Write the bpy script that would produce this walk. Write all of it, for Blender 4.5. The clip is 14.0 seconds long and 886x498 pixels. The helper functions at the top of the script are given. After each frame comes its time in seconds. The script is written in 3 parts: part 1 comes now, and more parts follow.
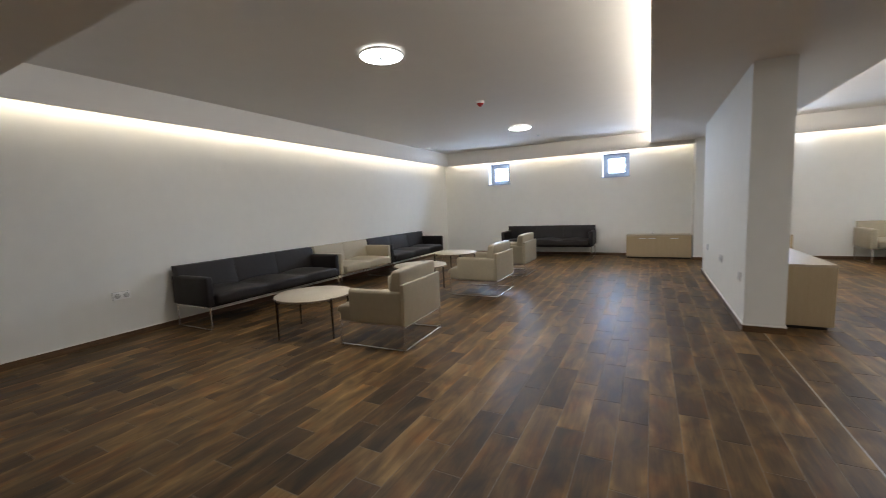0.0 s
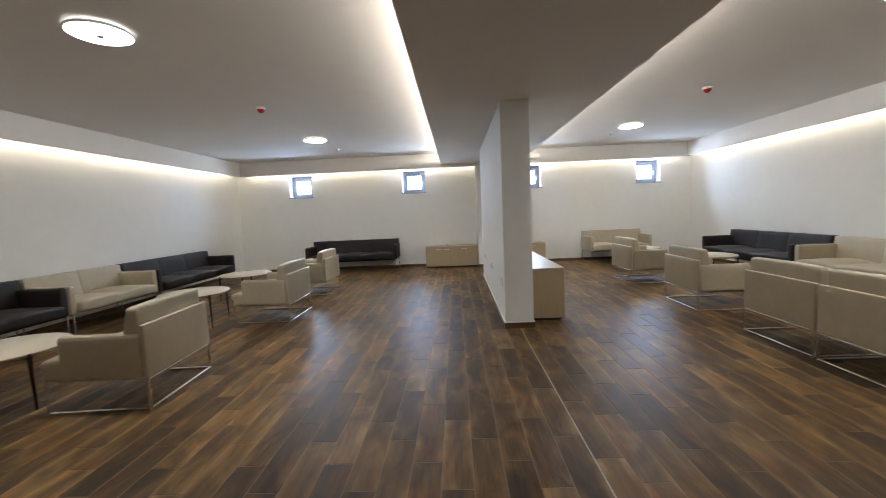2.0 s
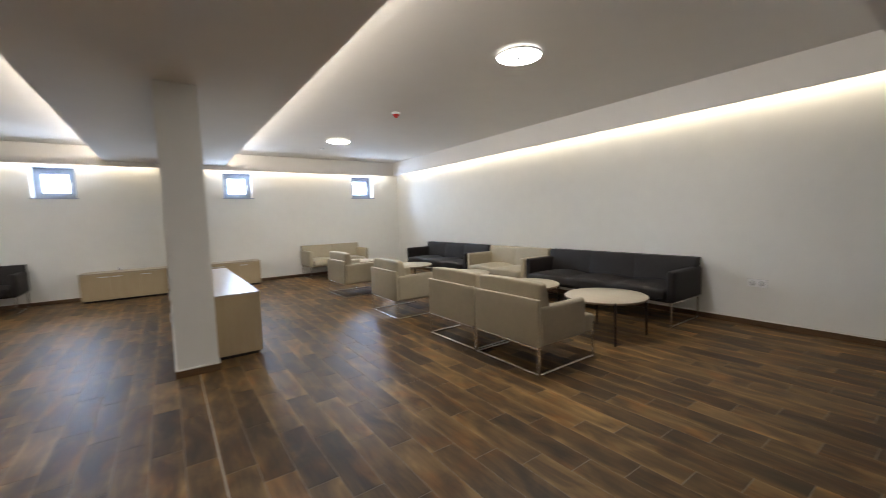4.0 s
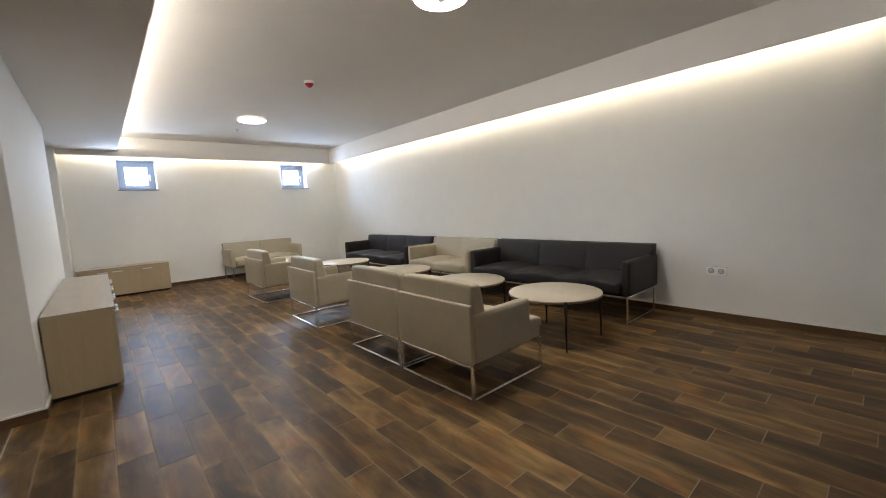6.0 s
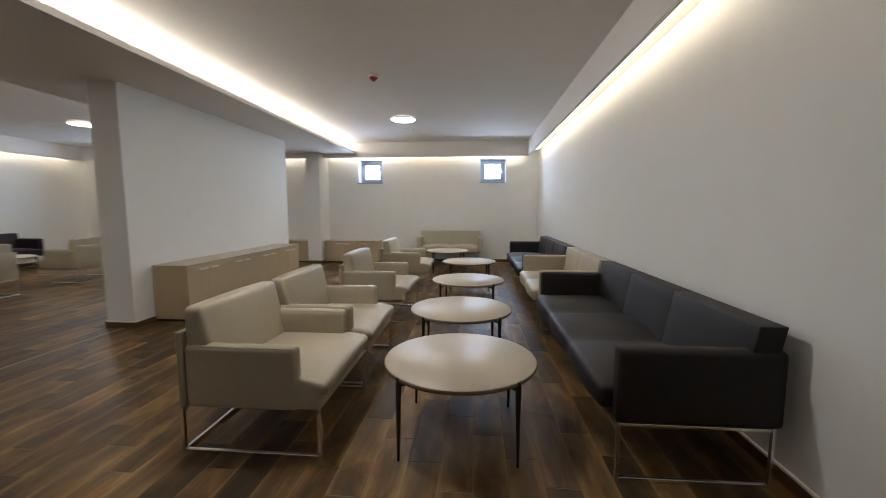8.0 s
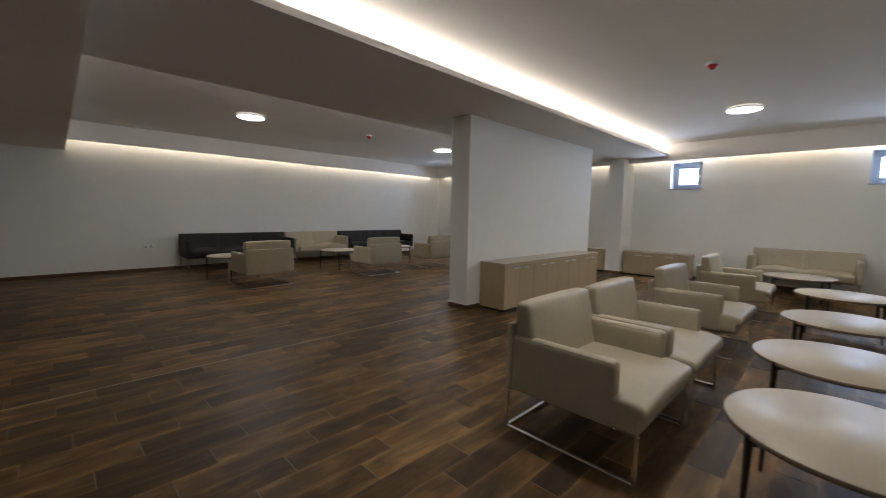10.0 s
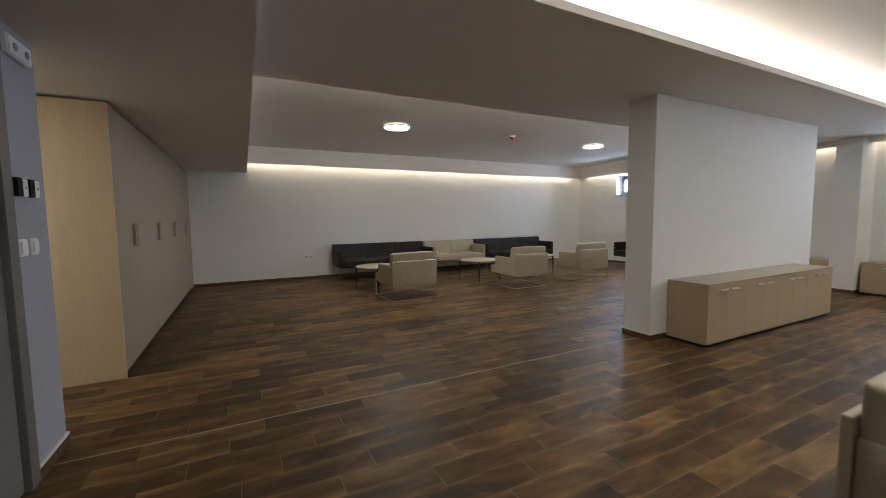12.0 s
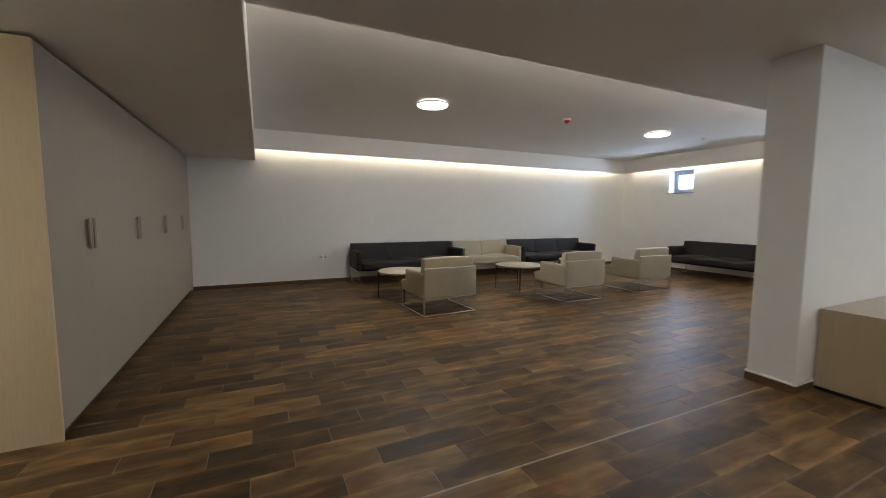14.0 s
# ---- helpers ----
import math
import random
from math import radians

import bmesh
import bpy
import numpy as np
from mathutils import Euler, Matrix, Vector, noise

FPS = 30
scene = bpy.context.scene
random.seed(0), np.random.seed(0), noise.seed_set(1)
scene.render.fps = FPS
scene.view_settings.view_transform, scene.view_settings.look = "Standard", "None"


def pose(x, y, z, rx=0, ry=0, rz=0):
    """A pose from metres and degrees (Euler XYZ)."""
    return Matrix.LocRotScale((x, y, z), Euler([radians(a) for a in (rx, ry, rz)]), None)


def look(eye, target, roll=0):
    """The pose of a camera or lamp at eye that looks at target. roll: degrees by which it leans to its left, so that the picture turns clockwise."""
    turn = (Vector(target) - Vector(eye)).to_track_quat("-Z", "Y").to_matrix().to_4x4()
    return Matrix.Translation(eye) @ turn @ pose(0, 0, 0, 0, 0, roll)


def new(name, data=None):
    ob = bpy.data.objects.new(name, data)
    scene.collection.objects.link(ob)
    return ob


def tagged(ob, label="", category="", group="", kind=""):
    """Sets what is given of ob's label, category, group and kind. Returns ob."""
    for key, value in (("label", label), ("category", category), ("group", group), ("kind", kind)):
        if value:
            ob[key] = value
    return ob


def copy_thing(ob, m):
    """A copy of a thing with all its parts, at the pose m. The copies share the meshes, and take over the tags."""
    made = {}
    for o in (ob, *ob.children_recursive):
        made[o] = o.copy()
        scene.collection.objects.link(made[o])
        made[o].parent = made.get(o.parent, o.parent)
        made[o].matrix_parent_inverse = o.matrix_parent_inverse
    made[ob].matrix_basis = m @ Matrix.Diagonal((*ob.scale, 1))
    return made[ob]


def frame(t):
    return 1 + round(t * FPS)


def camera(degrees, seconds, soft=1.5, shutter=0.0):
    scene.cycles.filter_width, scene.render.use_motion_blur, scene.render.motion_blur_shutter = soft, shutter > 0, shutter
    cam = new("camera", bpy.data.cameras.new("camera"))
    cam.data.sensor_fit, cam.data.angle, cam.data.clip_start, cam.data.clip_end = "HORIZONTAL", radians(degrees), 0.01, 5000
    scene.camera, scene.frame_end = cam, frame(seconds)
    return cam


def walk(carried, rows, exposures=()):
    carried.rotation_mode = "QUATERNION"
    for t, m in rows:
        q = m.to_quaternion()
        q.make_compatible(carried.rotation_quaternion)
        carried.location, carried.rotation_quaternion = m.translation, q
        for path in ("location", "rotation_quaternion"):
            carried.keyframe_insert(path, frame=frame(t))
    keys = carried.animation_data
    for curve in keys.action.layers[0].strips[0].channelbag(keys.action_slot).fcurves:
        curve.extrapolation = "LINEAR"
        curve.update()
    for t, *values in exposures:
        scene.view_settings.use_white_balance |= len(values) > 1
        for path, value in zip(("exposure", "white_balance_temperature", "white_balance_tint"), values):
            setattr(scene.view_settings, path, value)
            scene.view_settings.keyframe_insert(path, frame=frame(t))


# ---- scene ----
cam = camera(97.0, 14.0, soft=0.7, shutter=0.38)
PATH = [
    (0, (0.021, -0.010, 1.241), (-0.781, 1.501, 1.059), -2.42),
    (0.5, (0.086, 0.056, 1.246), (-0.529, 1.654, 1.078), -2.42),
    (1, (0.158, 0.115, 1.238), (-0.258, 1.775, 1.066), -2.09),
    (1.5, (0.217, 0.166, 1.248), (-0.017, 1.862, 1.089), -2.06),
    (2, (0.294, 0.214, 1.261), (0.234, 1.926, 1.102), -2.50),
    (2.5, (0.400, 0.273, 1.271), (0.497, 1.983, 1.113), -3.14),
    (3, (0.507, 0.352, 1.246), (0.858, 2.029, 1.093), -2.64),
    (3.5, (0.646, 0.448, 1.244), (1.289, 2.037, 1.099), -2.82),
    (4, (0.794, 0.542, 1.243), (1.781, 1.944, 1.102), -1.86),
    (4.2, (0.848, 0.591, 1.240), (1.913, 1.933, 1.086), -1.75),
    (6.3, (1.661, 0.910, 1.178), (2.785, 2.199, 0.995), -3.03),
    (6.5, (1.834, 0.879, 1.184), (2.907, 2.210, 0.999), -3.72),
    (6.6, (1.963, 0.890, 1.183), (3.084, 2.532, 0.967), -3.5),
    (6.7, (2.186, 0.867, 1.182), (3.262, 2.542, 0.996), -2.1),
    (6.8, (2.365, 0.874, 1.179), (3.350, 2.603, 0.981), -1.9),
    (6.9, (2.491, 0.868, 1.190), (3.380, 2.648, 0.987), -2.5),
    (7, (2.727, 0.846, 1.187), (3.324, 2.452, 1.031), -3.94),
    (7.2, (3.067, 0.812, 1.179), (3.506, 2.466, 1.005), -2.18),
    (8.3, (4.64, 0.82, 1.172), (4.27, 2.49, 1.00), -0.7),
    (9.3, (4.499, 0.829, 1.169), (3.602, 2.286, 0.993), 0.69),
    (9.5, (4.425, 0.814, 1.170), (3.409, 2.190, 0.992), 0.72),
    (10, (4.267, 0.766, 1.179), (3.048, 1.970, 1.026), 1.06),
    (10.5, (4.077, 0.778, 1.190), (2.734, 1.846, 1.074), -0.87),
    (11, (3.884, 0.759, 1.209), (2.460, 1.719, 1.119), -0.51),
    (11.5, (3.730, 0.789, 1.212), (2.229, 1.624, 1.115), -0.41),
    (12, (3.528, 0.837, 1.227), (1.998, 1.611, 1.091), -0.64),
    (12.5, (3.293, 0.887, 1.232), (1.751, 1.637, 1.096), -0.20),
    (13, (3.030, 0.926, 1.254), (1.494, 1.687, 1.112), 0.20),
    (13.5, (2.741, 0.953, 1.253), (1.216, 1.735, 1.103), 0.29),
    (14, (2.448, 0.971, 1.246), (0.895, 1.695, 1.094), 0.34),
]
walk(cam, [(t, look(eye, target, roll)) for t, eye, target, roll in PATH],
     exposures=[(0, 0.14, 6300, 11), (3, 0.16, 6420, 11), (4.2, 0.22, 6500, 11), (7.2, 0.03, 6560, 12), (9.3, -0.60, 6380, 13), (10.5, -0.41, 6450, 13), (12, -0.20, 6520, 13.5), (13, -0.18, 6480, 12), (14, 0.02, 6420, 11)])

# ---- world, daylight and lamps ----
world = bpy.data.worlds.new("sky")
scene.world = world
world.use_nodes = True
wn = world.node_tree.nodes
sky = wn.new("ShaderNodeTexSky")
sky.sky_type, sky.sun_disc = "NISHITA", False
sky.sun_elevation, sky.sun_rotation = radians(48), radians(160)
wn["Background"].inputs["Strength"].default_value = 0.12
world.node_tree.links.new(sky.outputs["Color"], wn["Background"].inputs["Color"])

sun = new("sun", bpy.data.lights.new("sun", "SUN"))
sun.data.energy, sun.data.angle, sun.data.color = 1.0, radians(10), (1.0, 0.96, 0.9)
sun.matrix_world = look((-6, -14, 20), (0, 0, 0))

WARM, COOL, NEUTRAL = (1.0, 0.86, 0.66), (0.56, 0.73, 1.0), (1.0, 0.94, 0.85)
COVE_WALL, COVE_BEAM, WINDOW_LIGHT, DISC = 1.95, 5.6, 74.0, 82.0  # watts a metre, watts a metre, watts, strength


def area_lamp(name, m, sx, sy, watts, colour):
    lamp = bpy.data.lights.new(name, "AREA")
    lamp.shape, lamp.size, lamp.size_y, lamp.energy, lamp.color = "RECTANGLE", sx, sy, watts, colour
    ob = new(name, lamp)
    ob.matrix_world = m
    return ob


# ---- plan ----
XA, XB, YB, YF = -4.90, 5.765, 9.57, -0.09      # long walls, window wall, wall beside the entrance
CEIL, SOFFIT, BEAM, PELMET = 2.60, 2.13, 2.365, 2.28
FXA, FXB, FYB, YS = -4.66, 5.51, 9.27, 0.93     # pelmets, edge of the entrance soffit
BL, BR = 0.01, 1.82                             # edges of the middle soffit
PX0, PX1, PY0, PY1 = 0.787, 1.085, 4.33, 7.58   # wall pier
WINDOWS = ((-3.64, -3.09), (-0.93, -0.39), (1.80, 2.33), (4.52, 5.07))
WZ0, WZ1, WALL = 1.745, 2.27, 0.40

for x, ry in ((XA + 0.10, 45), (XB - 0.10, -45)):
    area_lamp("cove_light", pose(x, (YS + FYB) / 2, 2.385, 0, ry, 0), 0.03, FYB - YS - 0.1, COVE_WALL * 8.2, WARM)
for x0, x1 in ((FXA, PX0), (PX1, FXB)):
    area_lamp("cove_light", pose((x0 + x1) / 2, YB - 0.10, 2.385, 45, 0, 0), x1 - x0 - 0.1, 0.03, COVE_WALL * (x1 - x0), WARM)
for x, ry in ((BL + 0.26, 128), (BR - 0.26, -128)):
    area_lamp("cove_light", pose(x, (YS + FYB) / 2, BEAM + 0.065, 0, ry, 0), 0.03, FYB - YS - 0.1, COVE_BEAM * 8.2, NEUTRAL)
for a, b in WINDOWS:
    area_lamp("window_light", pose((a + b) / 2, YB + WALL - 0.03, (WZ0 + WZ1) / 2, -90, 0, 0), b - a - 0.06, WZ1 - WZ0 - 0.06, WINDOW_LIGHT, COOL)


# ---- materials ----
def mat(name, colour, rough=0.5, metal=0.0, vary=0.0, scale=6.0, bump=0.0, bump_scale=200.0, stretch=(1, 1, 1), colour2=None, spec=0.5, rough_vary=0.0):
    m = bpy.data.materials.new(name)
    m.use_nodes = True
    n, l = m.node_tree.nodes, m.node_tree.links
    b = n["Principled BSDF"]
    b.inputs["Base Color"].default_value = (*colour, 1)
    b.inputs["Roughness"].default_value, b.inputs["Metallic"].default_value = rough, metal
    b.inputs["Specular IOR Level"].default_value = spec
    if not (vary or bump or colour2):
        return m
    geo, mp = n.new("ShaderNodeNewGeometry"), n.new("ShaderNodeMapping")
    mp.inputs["Scale"].default_value = stretch
    l.new(geo.outputs["Position"], mp.inputs["Vector"])
    if vary or colour2:
        t1, t2, ramp, mix = n.new("ShaderNodeTexNoise"), n.new("ShaderNodeTexNoise"), n.new("ShaderNodeMath"), n.new("ShaderNodeMix")
        t1.inputs["Scale"].default_value, t1.inputs["Detail"].default_value = scale, 4
        t2.inputs["Scale"].default_value, t2.inputs["Detail"].default_value = scale * 7, 3
        ramp.operation, mix.data_type = "ADD", "RGBA"
        half = n.new("ShaderNodeMath")
        half.operation, half.inputs[1].default_value = "MULTIPLY", 0.5
        for t in (t1, t2):
            l.new(mp.outputs["Vector"], t.inputs["Vector"])
        l.new(t1.outputs["Fac"], ramp.inputs[0])
        l.new(t2.outputs["Fac"], ramp.inputs[1])
        l.new(ramp.outputs[0], half.inputs[0])
        stretchr = n.new("ShaderNodeMapRange")
        stretchr.inputs["From Min"].default_value, stretchr.inputs["From Max"].default_value = 0.35, 0.65
        l.new(half.outputs[0], stretchr.inputs["Value"])
        l.new(stretchr.outputs["Result"], mix.inputs["Factor"])
        c2 = colour2 or tuple(c * (1 - vary) for c in colour)
        mix.inputs["A"].default_value, mix.inputs["B"].default_value = (*colour, 1), (*c2, 1)
        l.new(mix.outputs["Result"], b.inputs["Base Color"])
        if rough_vary:
            rr = n.new("ShaderNodeMapRange")
            rr.inputs["To Min"].default_value, rr.inputs["To Max"].default_value = rough - rough_vary, rough + rough_vary
            l.new(t1.outputs["Fac"], rr.inputs["Value"])
            l.new(rr.outputs["Result"], b.inputs["Roughness"])
    if bump:
        t3, bm_ = n.new("ShaderNodeTexNoise"), n.new("ShaderNodeBump")
        t3.inputs["Scale"].default_value, t3.inputs["Detail"].default_value = bump_scale, 3
        bm_.inputs["Strength"].default_value, bm_.inputs["Distance"].default_value = bump, 0.002
        l.new(mp.outputs["Vector"], t3.inputs["Vector"])
        l.new(t3.outputs["Fac"], bm_.inputs["Height"])
        l.new(bm_.outputs["Normal"], b.inputs["Normal"])
    return m


def glow(name, colour, strength):
    m = bpy.data.materials.new(name)
    m.use_nodes = True
    b = m.node_tree.nodes["Principled BSDF"]
    b.inputs["Base Color"].default_value = (0.8, 0.8, 0.8, 1)
    b.inputs["Emission Color"].default_value, b.inputs["Emission Strength"].default_value = (*colour, 1), strength
    return m


JOINT_X = 0.94  # straight pale expansion joint between the two lounges
TILE_W = 0.152


def tile_material():
    """Wood-look porcelain: dark ends and orange-brown streaks that run along each tile, each tile its own."""
    m = bpy.data.materials.new("wood_look_tile")
    m.use_nodes = True
    n, l = m.node_tree.nodes, m.node_tree.links
    b = n["Principled BSDF"]

    def math_node(op, a, c=None):
        k = n.new("ShaderNodeMath")
        k.operation = op
        for i, v in enumerate((a, c)):
            if v is None:
                continue
            if isinstance(v, (int, float)):
                k.inputs[i].default_value = v
            else:
                l.new(v, k.inputs[i])
        return k.outputs[0]

    geo, info = n.new("ShaderNodeNewGeometry"), n.new("ShaderNodeObjectInfo")
    rnd = math_node("FRACT", math_node("ADD", math_node("MULTIPLY", geo.outputs["Random Per Island"], 7.31), math_node("MULTIPLY", info.outputs["Random"], 5.17)))
    rnd2 = math_node("FRACT", math_node("MULTIPLY", rnd, 37.7))
    comb = n.new("ShaderNodeCombineXYZ")
    l.new(math_node("MULTIPLY", rnd, 60.0), comb.inputs[0])
    l.new(math_node("MULTIPLY", rnd2, 90.0), comb.inputs[1])
    add = n.new("ShaderNodeVectorMath")
    l.new(geo.outputs["Position"], add.inputs[0])
    l.new(comb.outputs[0], add.inputs[1])

    def streak(sx, sy, scale, detail, warp=0.0):
        mp, t = n.new("ShaderNodeMapping"), n.new("ShaderNodeTexNoise")
        mp.inputs["Scale"].default_value = (sx, sy, 1)
        t.inputs["Scale"].default_value, t.inputs["Detail"].default_value, t.inputs["Distortion"].default_value = scale, detail, warp
        l.new(add.outputs[0], mp.inputs["Vector"])
        l.new(mp.outputs["Vector"], t.inputs["Vector"])
        return t.outputs["Fac"]

    broad, grain, fine = streak(7, 2.6, 1.0, 4, 0.8), streak(34, 3.0, 1.0, 5, 0.8), streak(180, 5, 1.0, 3)
    wavy, patch, rust = streak(2.4, 2.4, 1.0, 4, 0.5), streak(5, 2.0, 1.0, 2, 0.3), streak(6, 3.4, 1.0, 3, 0.5)
    # a dark heart and wavy ochre sapwood bands printed along the long edges
    sep = n.new("ShaderNodeSeparateXYZ")
    l.new(geo.outputs["Position"], sep.inputs[0])
    across = math_node("FRACT", math_node("DIVIDE", math_node("SUBTRACT", sep.outputs[0], JOINT_X), TILE_W))
    u = math_node("ADD", across, math_node("MULTIPLY", math_node("SUBTRACT", wavy, 0.5), 0.95))
    edge = math_node("ABSOLUTE", math_node("SUBTRACT", math_node("MULTIPLY", u, 2.0), 1.0))
    band = n.new("ShaderNodeMapRange")
    band.interpolation_type = "SMOOTHSTEP"
    band.inputs["From Min"].default_value, band.inputs["From Max"].default_value = 0.42, 1.15
    l.new(edge, band.inputs["Value"])
    v = math_node("ADD", math_node("MULTIPLY", broad, 1.0), math_node("MULTIPLY", grain, 0.38))
    v = math_node("ADD", v, math_node("MULTIPLY", fine, 0.16))
    v = math_node("ADD", v, math_node("MULTIPLY", math_node("MULTIPLY", band.outputs["Result"], patch), 0.36))
    v = math_node("ADD", v, math_node("MULTIPLY", math_node("SUBTRACT", rnd2, 0.5), 0.36))
    fac = math_node("ADD", math_node("MULTIPLY", math_node("SUBTRACT", v, 0.825), 1.05), 0.515)
    ramp = n.new("ShaderNodeValToRGB")
    e = ramp.color_ramp.elements
    e[0].position, e[0].color = 0.16, (0.043, 0.028, 0.0150, 1)
    e[1].position, e[1].color = 0.95, (0.355, 0.222, 0.084, 1)
    for p, c in ((0.36, (0.077, 0.047, 0.0215, 1)), (0.54, (0.134, 0.079, 0.0310, 1)), (0.74, (0.218, 0.130, 0.0490, 1))):
        k = e.new(p)
        k.color = c
    l.new(fac, ramp.inputs["Fac"])
    warm = n.new("ShaderNodeMix")
    warm.data_type, warm.blend_type = "RGBA", "MULTIPLY"
    amount = n.new("ShaderNodeMapRange")
    amount.inputs["From Min"].default_value, amount.inputs["From Max"].default_value = 0.50, 0.72
    l.new(rust, amount.inputs["Value"])
    l.new(amount.outputs["Result"], warm.inputs["Factor"])
    l.new(ramp.outputs["Color"], warm.inputs["A"])
    warm.inputs["B"].default_value = (1.14, 0.88, 0.66, 1)
    l.new(warm.outputs["Result"], b.inputs["Base Color"])
    rough = n.new("ShaderNodeMapRange")
    rough.inputs["To Min"].default_value, rough.inputs["To Max"].default_value = 0.36, 0.54
    l.new(grain, rough.inputs["Value"])
    l.new(rough.outputs["Result"], b.inputs["Roughness"])
    b.inputs["Specular IOR Level"].default_value = 0.19
    bp = n.new("ShaderNodeBump")
    bp.inputs["Strength"].default_value, bp.inputs["Distance"].default_value = 0.5, 0.0025
    pillow = math_node("POWER", math_node("ABSOLUTE", math_node("SUBTRACT", math_node("MULTIPLY", across, 2.0), 1.0)), 3.0)
    relief = math_node("ADD", grain, math_node("MULTIPLY", broad, 1.5))
    l.new(math_node("SUBTRACT", relief, math_node("MULTIPLY", pillow, 0.4)), bp.inputs["Height"])
    # each tile lies a little out of level
    lean, tip, unit = n.new("ShaderNodeCombineXYZ"), n.new("ShaderNodeVectorMath"), n.new("ShaderNodeVectorMath")
    l.new(math_node("MULTIPLY", math_node("SUBTRACT", rnd, 0.5), 0.03), lean.inputs[0])
    l.new(math_node("MULTIPLY", math_node("SUBTRACT", rnd2, 0.5), 0.02), lean.inputs[1])
    unit.operation = "NORMALIZE"
    l.new(bp.outputs["Normal"], tip.inputs[0])
    l.new(lean.outputs[0], tip.inputs[1])
    l.new(tip.outputs[0], unit.inputs[0])
    l.new(unit.outputs[0], b.inputs["Normal"])
    return m


PAINT = mat("wall_paint", (0.835, 0.83, 0.785), 0.75, vary=0.035, scale=0.9, bump=0.12, bump_scale=220, spec=0.25)
CEILING = mat("ceiling_paint", (0.83, 0.80, 0.755), 0.85, vary=0.03, scale=0.6, bump=0.06, bump_scale=150, spec=0.2)
TILE = tile_material()
GROUT = mat("beige_grout", (0.265, 0.215, 0.158), 0.85, vary=0.3, scale=5)
SKIRT = mat("skirting_tile", (0.17, 0.092, 0.042), 0.4, colour2=(0.085, 0.047, 0.022), scale=2.0, stretch=(2.2, 2.2, 20))
JOINTM = mat("pale_joint", (0.50, 0.44, 0.36), 0.7, vary=0.3, scale=8)
# pale unglazed skirting edge, whitened further for the light it catches from above
LIT_EDGE = mat("lit_tile_edge", (0.88, 0.86, 0.80), 0.6)
DARK = mat("charcoal_leatherette", (0.0185, 0.0145, 0.0135), 0.54, vary=0.25, scale=3, bump=0.25, bump_scale=420, rough_vary=0.08, spec=0.32)
CREAM = mat("cream_leatherette", (0.44, 0.380, 0.268), 0.42, vary=0.09, scale=3, bump=0.2, bump_scale=420, rough_vary=0.06)
BLACKSTEEL = mat("black_steel", (0.014, 0.013, 0.013), 0.6, spec=0.15)
SEAM_C = mat("cream_piping", (0.41, 0.365, 0.27), 0.5)
CHROME = mat("polished_chrome", (0.93, 0.92, 0.90), 0.25, 1.0, vary=0.15, scale=30)
BRONZE = mat("dark_bronze_steel", (0.075, 0.06, 0.05), 0.38, 0.85, vary=0.2, scale=20)
LAMINATE = mat("pale_oak_laminate", (0.49, 0.387, 0.240), 0.42, colour2=(0.45, 0.347, 0.208), scale=1.6, stretch=(24, 24, 1.4), bump=0.08, bump_scale=60)
LAMINATE_TOP = mat("pale_oak_top", (0.50, 0.41, 0.295), 0.30, colour2=(0.42, 0.335, 0.235), scale=1.6, stretch=(16, 1.4, 1))
TABLETOP = mat("pale_ash_top", (0.55, 0.48, 0.37), 0.41, colour2=(0.51, 0.44, 0.33), scale=1.4, stretch=(18, 1.6, 1))
EDGE = mat("oak_edge_band", (0.27, 0.195, 0.13), 0.5, vary=0.15, scale=10)
OAK = mat("yellow_oak_laminate", (0.71, 0.57, 0.365), 0.45, colour2=(0.65, 0.51, 0.31), scale=1.2, stretch=(14, 14, 1.0), bump=0.06, bump_scale=60)
# entrance-side wall: the bluish shade it stands in is put into this paint colour
SHADE_PAINT = mat("shaded_wall_paint", (0.42, 0.425, 0.465), 0.7, vary=0.04, scale=1.0, bump=0.1, bump_scale=220, spec=0.25)
TAUPE = mat("greige_laminate", (0.36, 0.302, 0.226), 0.5, vary=0.05, scale=1.5, stretch=(6, 6, 1))
DOORLAM = mat("grey_brown_laminate", (0.20, 0.18, 0.16), 0.5, vary=0.12, scale=1.5, stretch=(8, 8, 1))
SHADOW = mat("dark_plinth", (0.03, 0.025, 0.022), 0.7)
NICKEL = mat("satin_nickel", (0.42, 0.37, 0.30), 0.5, 0.12, vary=0.1, scale=30)
RIM = mat("pale_grey_rim", (0.74, 0.74, 0.73), 0.40)
ALU = mat("satin_aluminium", (0.74, 0.74, 0.72), 0.38, 0.35, vary=0.1, scale=30)
PLASTIC = mat("white_plastic", (0.86, 0.86, 0.84), 0.35)
GREYPL = mat("grey_plastic", (0.35, 0.35, 0.35), 0.45)
BLACK = mat("black_plastic", (0.012, 0.012, 0.013), 0.6, spec=0.15)
RED = mat("red_plastic", (0.50, 0.02, 0.018), 0.35)
PVC = mat("pale_grey_pvc", (0.30, 0.335, 0.40), 0.35)
DISCGLOW = glow("lamp_diffuser", (1.0, 0.985, 0.96), DISC)
HALLGLOW = glow("hall_lamp_diffuser", (1.0, 0.95, 0.87), 34.0)
# glow of an added ring that makes the ceiling halo round each lamp
HALO = glow("lamp_halo_glow", (1.0, 0.97, 0.92), 1.6)
LEDGLOW = glow("led_tape", (1.0, 0.9, 0.75), 4.0)
GLASS = bpy.data.materials.new("window_glass")
GLASS.use_nodes = True
gb = GLASS.node_tree.nodes["Principled BSDF"]
